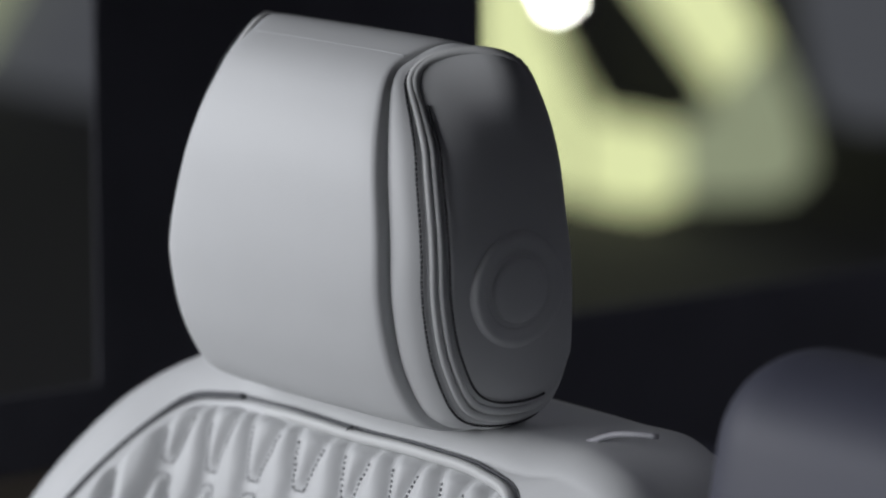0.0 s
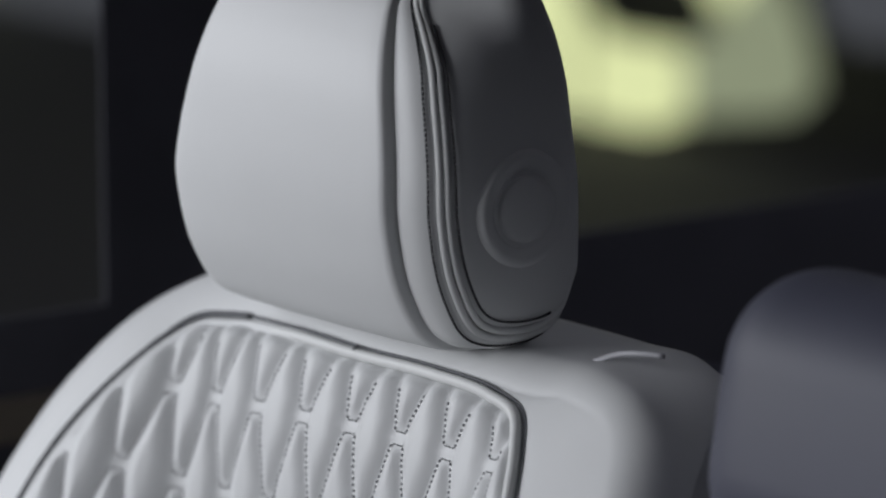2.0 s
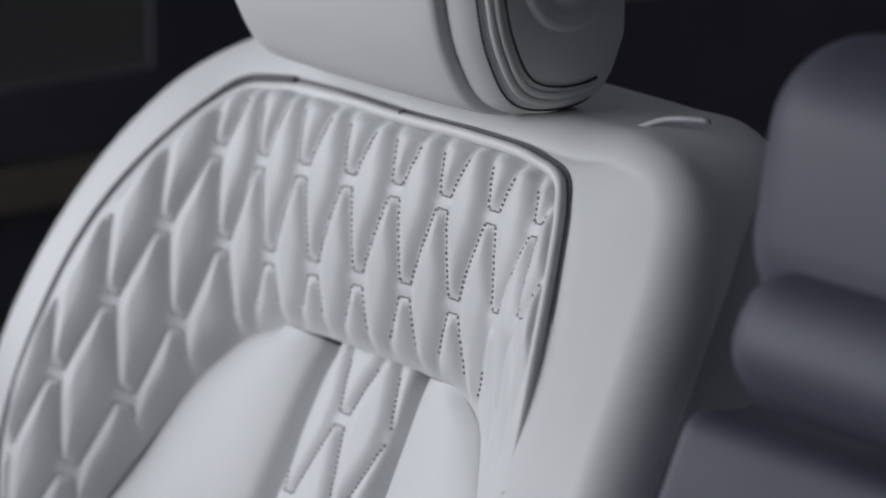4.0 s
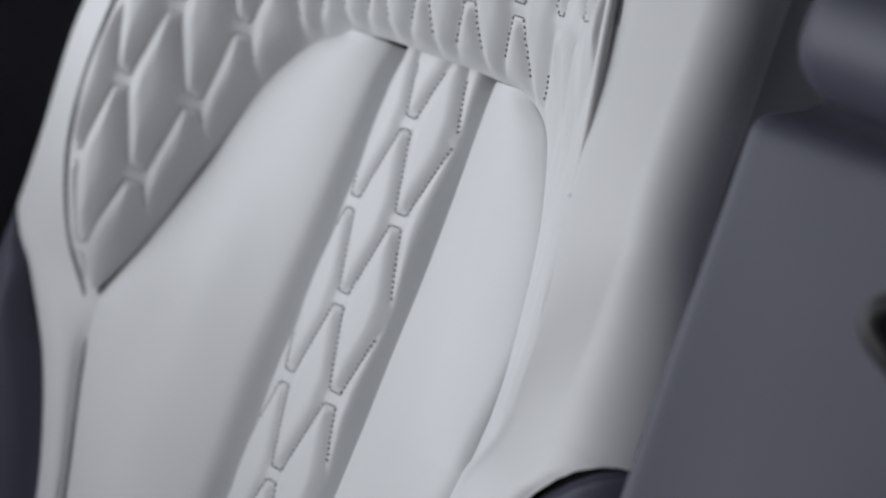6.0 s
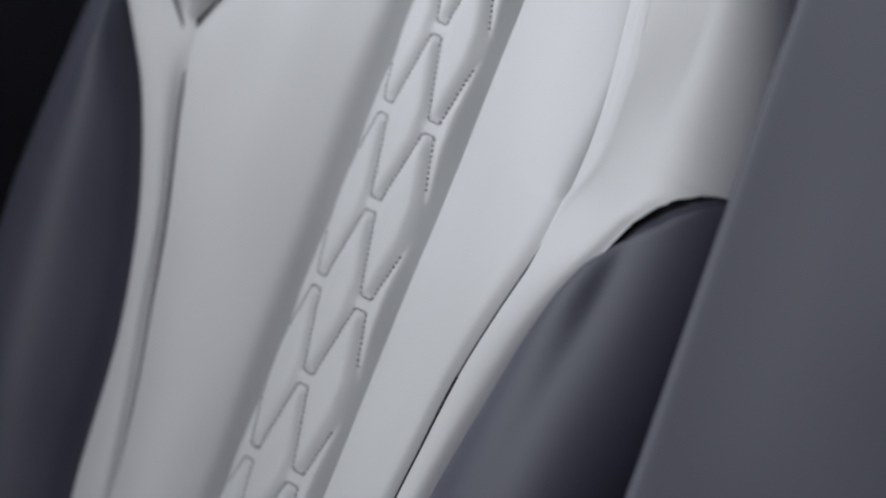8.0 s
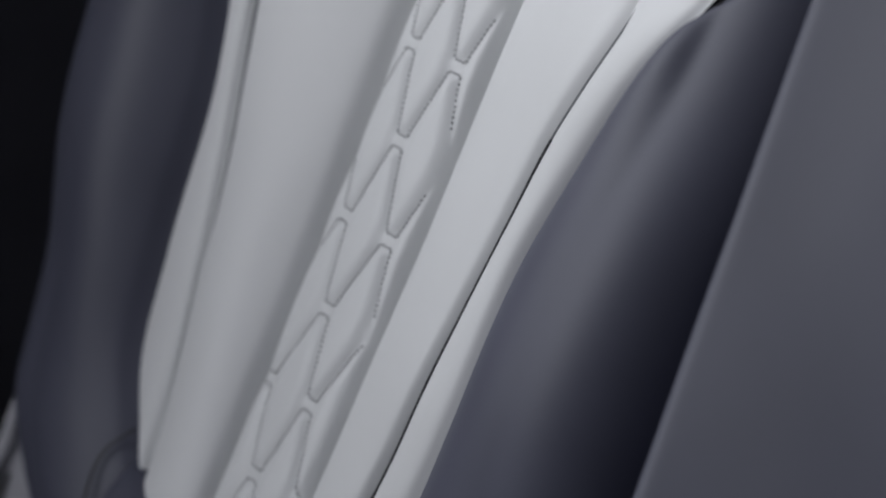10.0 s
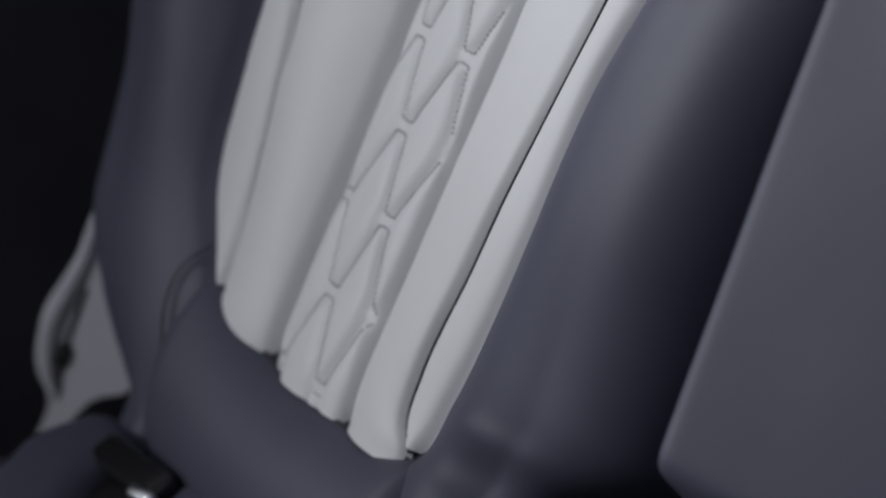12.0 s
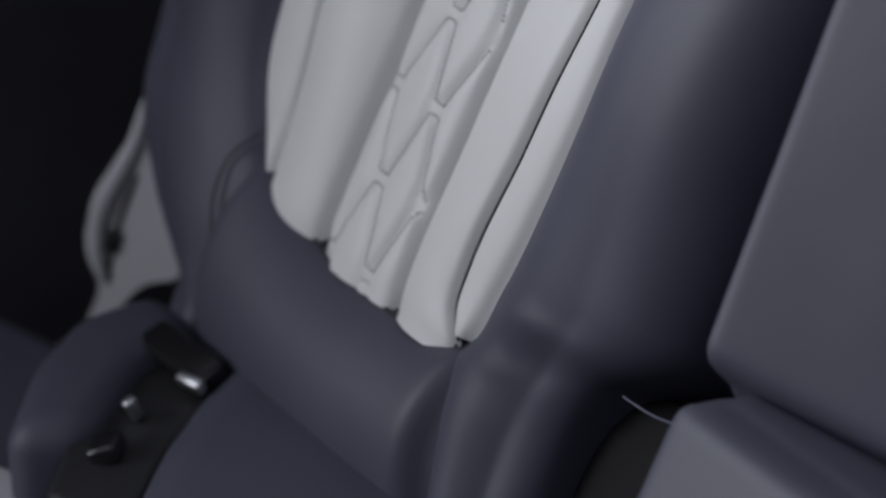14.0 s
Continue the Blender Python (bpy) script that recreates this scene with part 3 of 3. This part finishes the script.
# sewn edge between the front and the top
xs = np.linspace(-0.084, 0.0725, 60)
stations = np.array(sorted(body))
k_top = int(np.argmin(np.linalg.norm(ring(0, 1, 1)[:, 1:] - np.array([-0.011, 1.186]), axis=1)))
for step, lift, r, mat, name in ((0, -0.0007, 0.0011, WHITE, "top_piping"),):
    pts = []
    for x in xs:
        shape = [np.interp(x, stations[:, 0], stations[:, j]) for j in (1, 2, 3)]
        p = ring(x, *shape)[k_top + step]
        pts.append(p + np.array([0, -lift, lift]))
    mesh_part(name, *tube(pts, r, 8), mat, headrest)
for side in (-1, 1):
    out = 0.0 if side > 0 else 0.010
    wing = [(0.0705, 0.70, 0.93, 0.93, 0.93), (0.0738, 0.82, 0.955, 0.94, 0.95), (0.0755, 0.885, 0.972, 0.95, 0.965), (0.080, 0.895, 0.977, 0.95, 0.965), (0.089, 0.86, 0.966, 0.95, 0.96), (0.094, 0.79, 0.94, 0.94, 0.95), (0.095, 0.775, 0.93, 0.93, 0.94), (0.095, 0.745, 0.915, 0.92, 0.93)]
    mesh_part("side_wing", *loft([(side * (x + out), a, b, c, d) for x, a, b, c, d in wing][::side]), WHITE, headrest, "white leather side wing")
    for x, a, b, r, mat, name in ((0.0962, 0.750, 0.912, 0.0019, PIPING, "wing_piping"), (0.0984, 0.705, 0.882, 0.0019, PIPING, "wing_piping")):
        loop = ring(side * x, a, b, 0.93, 0.965)
        mesh_part(name, *tube(np.vstack([loop, loop[:1]]), r, 8), mat, headrest)
    cover = [(0.0700, 0.74, 0.90, 0.985, 0.985), (0.0820, 0.74, 0.90, 1.0, 0.985), (0.0925, 0.735, 0.895, 1.0, 0.98), (0.0970, 0.72, 0.88, 0.99, 0.97), (0.0997, 0.69, 0.862, 0.97, 0.95), (0.1013, 0.655, 0.838, 0.94, 0.92), (0.1030, 0.61, 0.80, 0.89, 0.87), (0.1040, 0.54, 0.74, 0.82, 0.79), (0.1046, 0.42, 0.62, 0.70, 0.66), (0.1049, 0.26, 0.45, 0.5, 0.45)]
    mesh_part("side_cover", *loft([(side * x, a, b, c, d) for x, a, b, c, d in cover][::side]), WHITE, headrest)
    button = mesh_part("button", *lathe([(r, side * x) for r, x in ((0.0275, -0.0040), (0.0258, -0.0010), (0.0242, 0.0004), (0.0222, 0.0002), (0.0195, -0.0012), (0.0174, -0.0018), (0.0168, -0.0048), (0.0153, -0.0048), (0.0150, -0.0006), (0.0142, 0.0004), (0.0110, 0.0007), (0.0010, 0.0008))][::1]), WHITE, headrest, "round leather covered button")
    button.matrix_world = pose(side * 0.1069, 0.0150, 1.0830)
    for x, a, b, c, d, lift in ((0.0925, 0.812, 0.948, 0.93, 0.950, 0.0006), (0.1010, 0.667, 0.845, 0.90, 0.90, 0.0008)):
        path = ring(side * (x + (out if x < 0.095 else 0)), a, b, c, d)
        fine = spline(np.vstack([path, path[:1]]), 190)
        places = [(fine[k] + np.array([side * lift, -0.0006, 0]), fine[k + 1] - fine[k]) for k in range(189) if x < 0.095 or (fine[k, 1] < 0.034 and fine[k, 2] < 1.165)]
        mesh_part("stitching", *dash_mesh(places, 0.0019, 0.0006), DARK_THREAD, headrest, "dark thread stitching", kind="stuff")
    post = [(side * 0.045, 0.012 + 0.02 * f, 1.03 - 0.09 * f) for f in np.linspace(0, 1, 6)]
    mesh_part("post", *tube(post, 0.006, 12), METAL, headrest, "chrome headrest post")

# a small pale strip on the seat's top edge, standing in for reflected light
fleck = thing("light_fleck", Matrix(), "small pale strip standing in for a light fleck on the seat's top", "belt guide")
mesh_part("loop", *tube(spline([(0.136, 0.030, 1.0165), (0.148, 0.034, 1.0215), (0.160, 0.037, 1.0235), (0.170, 0.042, 1.0235)], 14), 0.0014, 8), TRIM, fleck)

# ---- seat cushion and buckle ----
def slab(outline, z_lo, z_hi, bevel, seg=5):
    """A plump pad over an outline in the plan."""
    bm = bmesh.new()
    low = [bm.verts.new((x, y, z_lo)) for x, y in outline]
    high = [bm.verts.new((x, y, z_hi)) for x, y in outline]
    n = len(outline)
    bm.faces.new(low[::-1])
    bm.faces.new(high)
    for k in range(n):
        bm.faces.new((low[k], low[(k + 1) % n], high[(k + 1) % n], high[k]))
    bmesh.ops.recalc_face_normals(bm, faces=bm.faces[:])
    bmesh.ops.bevel(bm, geom=bm.edges[:], offset=bevel, segments=seg, profile=0.5, affect="EDGES")
    return bm


cushion = thing("seat_cushion", Matrix(), "navy leather rear seat cushion", "seat cushion")
part("cushion_pad", slab([(0.17, -0.255), (-0.078, -0.255), (-0.072, -0.302), (-0.048, -0.335), (-0.022, -0.368), (0.032, -0.42), (0.07, -0.60), (0.08, -0.80), (0.20, -0.80), (0.20, -0.42)], 0.05, 0.363, 0.03, 8), NAVY, cushion)
part("cushion_base", slab([(0.19, -0.29), (-0.22, -0.29), (-0.22, -0.78), (0.19, -0.78)], 0.0, 0.27, 0.01), BLACK, cushion)
part("outer_bolster", slab([(-0.26, -0.335), (-0.185, -0.318), (-0.12, -0.348), (-0.07, -0.365), (-0.05, -0.42), (-0.03, -0.60), (-0.05, -0.78), (-0.27, -0.78)], 0.05, 0.315, 0.022, 6), NAVY, cushion)
buckle = thing("seat_belt_buckle", Matrix(), "black seat belt buckle with metal slot set in the cushion", "seat belt")
part("housing", slab([(-0.150, -0.295), (-0.100, -0.295), (-0.092, -0.335), (-0.045, -0.390), (-0.065, -0.430), (-0.12, -0.385), (-0.150, -0.345)], 0.25, 0.362, 0.017, 6), NAVY, buckle, "navy leather buckle housing")
part("pocket", slab([(-0.115, -0.290), (-0.050, -0.290), (-0.046, -0.322), (-0.020, -0.362), (0.03, -0.415), (-0.02, -0.43), (-0.06, -0.395), (-0.105, -0.345)], 0.25, 0.350, 0.006, 4), BLACK, buckle, "black plastic buckle pocket")
slot = part("slot", rounded_box((0.058, 0.020, 0.014), 0.004), GLOSS, buckle, "glossy black slot")
slot.matrix_world = pose(-0.082, -0.318, 0.357, 20, 0, 4)
clip = part("clip", rounded_box((0.017, 0.006, 0.008), 0.002), METAL, buckle, "metal buckle clip")
clip.matrix_world = pose(-0.056, -0.328, 0.359, 30, 0, 15)
tongue = part("tongue", rounded_box((0.006, 0.007, 0.014), 0.002), METAL, buckle, "metal tongue")
tongue.matrix_world = pose(-0.054, -0.362, 0.357, 25, 0, 0)
latch = part("latch", rounded_box((0.020, 0.016, 0.012), 0.003), GLOSS, buckle, "glossy black release latch")
latch.matrix_world = pose(-0.034, -0.388, 0.353, 20, 0, -40)

# pale sill beside the cushion
sill = thing("sill_trim", Matrix(), "pale grey sill trim beside the seat cushion", "sill trim")
part("cap", slab([(-0.135, -0.425), (-0.098, -0.4125), (-0.072, -0.406), (-0.05, -0.46), (-0.12, -0.52)], 0.30, 0.3185, 0.003, 3), TRIM, sill)

# black block in the gap between the seats, standing in for its deep shade
gap_block = thing("gap_block", Matrix(), "black block standing in for the dark gap between the seats", "cover")
shape = [(-0.957, -0.10), (-0.86, -0.10), (-0.838, -0.105), (-0.828, -0.12), (-0.83, -0.19), (-0.957, -0.19)]
verts = [seat(np.array([u, a, b])) for u in (0.20, 0.34) for a, b in shape]
faces = [tuple(range(6)), tuple(range(6, 12))[::-1]] + [(k, 6 + k, 6 + (k + 1) % 6, (k + 1) % 6) for k in range(6)]
mesh_part("shell", verts, faces, GAP_DARK, gap_block, smooth=False)
# thin tube put where a highlight line runs along the gap
mesh_part("edge_strip", *tube(spline([seat(np.array(p)) for p in ((0.268, -0.826, -0.066), (0.295, -0.825, -0.067), (0.33, -0.818, -0.062))], 16), 0.0009, 8), NAVY, gap_block, "thin pale edge strip")

# pale side trim of the seat
trim = thing("seat_side_trim", Matrix(), "pale grey plastic trim at the foot of the seat", "seat trim")
TRIM_ACROSS, TRIM_OUT = np.array([0.835, 0.55, 0]), np.array([0.55, -0.835, 0])


def on_trim(a, z, out=0.0):
    """A place on the trim, which is turned towards the front: along it, its height, and out of it."""
    return np.array([-0.25, -0.265, z]) + a * TRIM_ACROSS + out * TRIM_OUT


outline = [(0.031, 0.435), (0.024, 0.425), (0.018, 0.409), (0.011, 0.394), (-0.003, 0.371), (-0.015, 0.349), (-0.022, 0.329), (-0.02, 0.312), (-0.016, 0.304), (-0.022, 0.283), (-0.035, 0.262), (-0.049, 0.249), (-0.039, 0.24), (-0.021, 0.262), (-0.005, 0.287), (0.014, 0.307), (0.032, 0.314), (0.048, 0.343), (0.049, 0.384), (0.037, 0.429)]
shape = spline(outline + outline[:1], 90)[:-1]
n = len(shape)
verts = [on_trim(a, z, o) for o in (-0.008, 0) for a, z in shape]
faces = [tuple(range(n)), tuple(range(n, 2 * n))[::-1]] + [(k, n + k, n + (k + 1) % n, (k + 1) % n) for k in range(n)]
mesh_part("panel", verts, faces, TRIM, trim, smooth=False)
# its raised rim: flat and rounded, widest at the bulge
rim = spline([(0.028, 0.431), (0.021, 0.413), (0.015, 0.396), (0.003, 0.374), (-0.009, 0.352), (-0.014, 0.332), (-0.014, 0.315), (-0.012, 0.305)], 40)
width = np.interp(np.linspace(0, 1, 40), [0, 0.15, 0.6, 0.85, 1], [0.003, 0.004, 0.0065, 0.0055, 0.003])
tang = np.gradient(rim, axis=0)
tang /= np.linalg.norm(tang, axis=1)[:, None]
grid = np.array([[on_trim(p[0] + math.cos(a) * w * t[1], p[1] - math.cos(a) * w * t[0], 0.007 * math.sin(a) * w / 0.0065) for a in np.linspace(-0.2, math.pi + 0.2, 14)] for p, t, w in zip(rim, tang, width)])
mesh_part("rim", *sheet(grid), TRIM, trim)
groove = [(0.013, 0.374), (0.004, 0.352), (-0.004, 0.331), (-0.01, 0.303)]
mesh_part("groove", *tube(spline([on_trim(a, z, 0.0005) for a, z in groove], 24), 0.0014, 8), BLACK, trim)
hole = part("slot", rounded_box((0.009, 0.006, 0.016), 0.0028), BLACK, trim)
hole.matrix_world = pose(*on_trim(*groove[2], 0.001), 0, 20, 33)

# ---- middle seat ----
bench_seat = thing("bench_seat", Matrix(), "navy leather middle seat backrest beside the white seat", "car seat")
v = np.linspace(-0.098, -0.772, 120)[:, None]
a = (np.linspace(0, 1, 80) ** 1.6)[None, :]
f = (-0.098 - v) / 0.667
u = 0.340 + 0.036 * f + 0.012 * np.exp(-((-0.098 - v) / 0.014) ** 2) * np.exp(-(a / 0.1) ** 2) + 0.42 * a
end = np.exp(-((-0.098 - v) / 0.013) ** 2) + np.exp(-((v + 0.772) / 0.013) ** 2)
w = 0.014 - 0.035 * np.exp(-((a * 0.42) / 0.010) ** 2) - 0.035 * end + 0.004 * np.sin(np.pi * a) - (0.065 + 0.15 * f) * a
u, vv = np.broadcast_arrays(u, v)
w = w + 0.0018 * np.array([[noise.noise((p * 11, q * 9, 7)) for p, q in zip(ru, rv)] for ru, rv in zip(u, vv)])
g = np.dstack([u, vv, w])
back_edge = g[:, :1].copy()
back_edge[..., 2] = -0.15
mesh_part("backrest", *sheet(seat(np.concatenate([back_edge, g], 1)), True), NAVY, bench_seat)
lip = g[:1].copy()
low = lip.copy()
low[..., 2] = -0.15
mesh_part("top_edge", *sheet(seat(np.concatenate([low, lip], 0)), True), NAVY, bench_seat)
strap = [seat(np.array([0.545 + 0.04 * math.sin(x) ** 2, -0.203 + 0.034 * (x / 1.5), 0.020 + 0.030 * math.cos(x)])) for x in np.linspace(-1.5, 1.5, 24)]
mesh_part("pull_loop", *tube(strap, 0.0062, 10), BLACK, bench_seat, "black pull loop")
v = np.linspace(-0.762, -0.98, 60)[:, None]
a = (np.linspace(0, 1, 60) ** 1.6)[None, :]
u = 0.396 + 0.012 * (-0.762 - v) / 0.2 + 0.012 * np.exp(-((-0.762 - v) / 0.012) ** 2) * np.exp(-(a / 0.1) ** 2) + 0.40 * a
w = 0.028 - 0.034 * np.exp(-((-0.762 - v) / 0.010) ** 2) - 0.03 * np.exp(-((a * 0.4) / 0.010) ** 2) + 0.08 * (-0.762 - v)
u, vv = np.broadcast_arrays(u, v)
g = np.dstack([u, vv, w])
back_edge = g[:, :1].copy()
back_edge[..., 2] = -0.15
g = np.concatenate([back_edge, g], 1)
lip = g[:1].copy()
lip[..., 2] = -0.15
mesh_part("lower_roll", *sheet(seat(np.concatenate([lip, g], 0)), True), NAVY, bench_seat, "navy leather roll at the foot of the middle seat")
middle_headrest = thing("middle_headrest", Matrix(), "navy leather headrest of the middle seat", "headrest")
top_pad = part("upper_pad", rounded_box((0.26, 0.09, 0.13), 0.044, seg=8), NAVY, middle_headrest)
top_pad.matrix_world = pose(*seat(np.array([0.547, 0.033, 0.01])), -10, 0, 0)
low_pad = part("lower_pad", rounded_box((0.26, 0.07, 0.058), 0.026, seg=6), NAVY, middle_headrest)
low_pad.matrix_world = pose(*seat(np.array([0.588, -0.062, 0.022])), -28, 0, 0)


# ---- the car round the seat, and the hall ----
def wall_box(name, lo, hi, mat, label, category="wall"):
    bm = bmesh.new()
    bmesh.ops.create_cube(bm, size=1)
    bmesh.ops.scale(bm, vec=[b - a for a, b in zip(lo, hi)], verts=bm.verts)
    bmesh.ops.translate(bm, vec=[(a + b) / 2 for a, b in zip(lo, hi)], verts=bm.verts)
    data = bpy.data.meshes.new(name)
    bm.to_mesh(data)
    bm.free()
    data.materials.append(mat)
    return tagged(new(name, data), label, category, kind="structure")


wall_box("floor", (-0.5, -1.6, -0.06), (0.9, 1.9, 0.0), CARPET, "black carpeted car floor", "floor")
wall_box("wall_side", (-0.452, -1.2, 0.0), (-0.45, 1.9, 0.93), PILLAR, "dark car door and side lining")
wall_box("wall_pillar", (-0.4515, 0.155, 0.93), (-0.45, 0.437, 1.5), PILLAR, "dark pillar between the windows")
wall_box("wall_pillar_rear", (-0.452, 0.79, 0.93), (-0.45, 1.9, 1.5), PILLAR, "dark rear pillar")
wall_box("wall_back", (-0.5, 1.9, 0.0), (0.9, 1.95, 1.5), PILLAR, "dark rear wall of the car")
# unseen roof slab, added to cut the ambient light on the seat tops
wall_box("ceiling", (-0.5, -0.75, 1.5), (0.9, 0.45, 1.55), LINING, "dark car roof lining out of view, added to shade the seats", "ceiling")
wall_box("trim", (-0.452, -0.6, 0.862), (-0.435, 0.13, 0.884), TRIM_BROWN, "brown door trim strip", "trim")
wall_box("shelf", (-0.45, 0.16, 0.80), (0.85, 0.60, 0.835), NAVY, "navy shelf behind the rear seats", "shelf")
wall_box("seat_base", (-0.20, -0.20, 0.0), (0.60, 0.16, 0.33), BLACK, "black base below the rear seats", "base")
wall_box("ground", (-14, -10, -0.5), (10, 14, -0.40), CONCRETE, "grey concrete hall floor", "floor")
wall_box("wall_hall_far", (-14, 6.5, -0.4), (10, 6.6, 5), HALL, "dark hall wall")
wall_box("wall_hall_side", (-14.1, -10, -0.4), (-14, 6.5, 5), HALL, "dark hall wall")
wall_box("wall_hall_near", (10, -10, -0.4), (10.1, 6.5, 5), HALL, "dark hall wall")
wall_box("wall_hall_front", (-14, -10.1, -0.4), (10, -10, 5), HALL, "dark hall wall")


# glowing sheets before the hall's far wall: emission stands in for a lit background
def far_glow(corners, mat, label, y=6.0):
    p = thing("backdrop_glow", Matrix(), label, "light panel", "lit panels in the hall")
    front = [(x, y, z) for x, z in corners]
    rear = [(x, y + 0.03, z) for x, z in corners]
    n = len(corners)
    faces = [tuple(range(n)), tuple(range(n, 2 * n))[::-1]] + [(k, (k + 1) % n, n + (k + 1) % n, n + k) for k in range(n)]
    mesh_part("panel", front + rear, faces, mat, p, smooth=False)


far_glow([(-7.47, 0.9), (-7.47, -0.47), (-7.08, -0.46), (-6.82, -0.42), (-6.62, -0.35), (-6.63, -0.17), (-6.97, -0.17), (-7.17, 0.03), (-7.27, 0.9)], LIT, "pale yellow glowing sheet standing in for the bright background")
far_glow([(-6.61, -0.35), (-6.42, -0.32), (-6.45, -0.12), (-6.52, -0.11), (-6.62, -0.17)], LIT_SOFT, "green glowing sheet standing in for the half-bright background")
far_glow([(-7.3, 0.9), (-6.84, 0.23), (-6.46, -0.07), (-6.31, 0.09), (-6.46, 0.27), (-6.9, 0.9)], LIT, "pale yellow glowing sheet standing in for the bright background")
far_glow([(-6.30, 0.09), (-6.19, -0.06), (-6.14, -0.21), (-6.23, -0.29), (-6.41, -0.32), (-6.44, -0.10), (-6.52, -0.08)], LIT_SOFT, "green glowing sheet standing in for the half-bright background")
far_glow([(-10.2, -0.48), (-9.2, -0.40), (-9.2, -0.70), (-10.2, -0.84)], LIT_DIM, "dim green glowing sheet standing in for the background light")
far_glow([(-10.2, 0.6), (-10.2, -0.47), (-9.2, -0.39), (-9.2, 0.6)], LIT_FAINT, "faint grey glowing sheet standing in for the dim background")
far_glow([(-10.2, 0.6), (-10.2, -0.45), (-9.94, -0.33), (-9.35, 0.3), (-9.35, 0.6)], LIT_SOFT, "green glowing sheet standing in for the half-bright background", 5.9)
far_glow([(-6.30, 0.6), (-5.5, 0.6), (-5.5, -0.05), (-5.98, -0.08), (-6.10, -0.04)], LIT_FAINT, "faint grey glowing sheet standing in for the dim background")
hall_lamp = thing("hall_lamp", pose(-6.99, 5.9, 0.155), "small bright round hall lamp on a pole", "lamp")
bm = bmesh.new()
bmesh.ops.create_uvsphere(bm, u_segments=16, v_segments=10, radius=0.02)
part("bulb", bm, LAMP, hall_lamp)
mesh_part("pole", *tube([(0, 0.06, -0.555), (0, 0.06, -0.02), (0, 0.015, 0.0)], 0.01, 8), BLACK, hall_lamp)
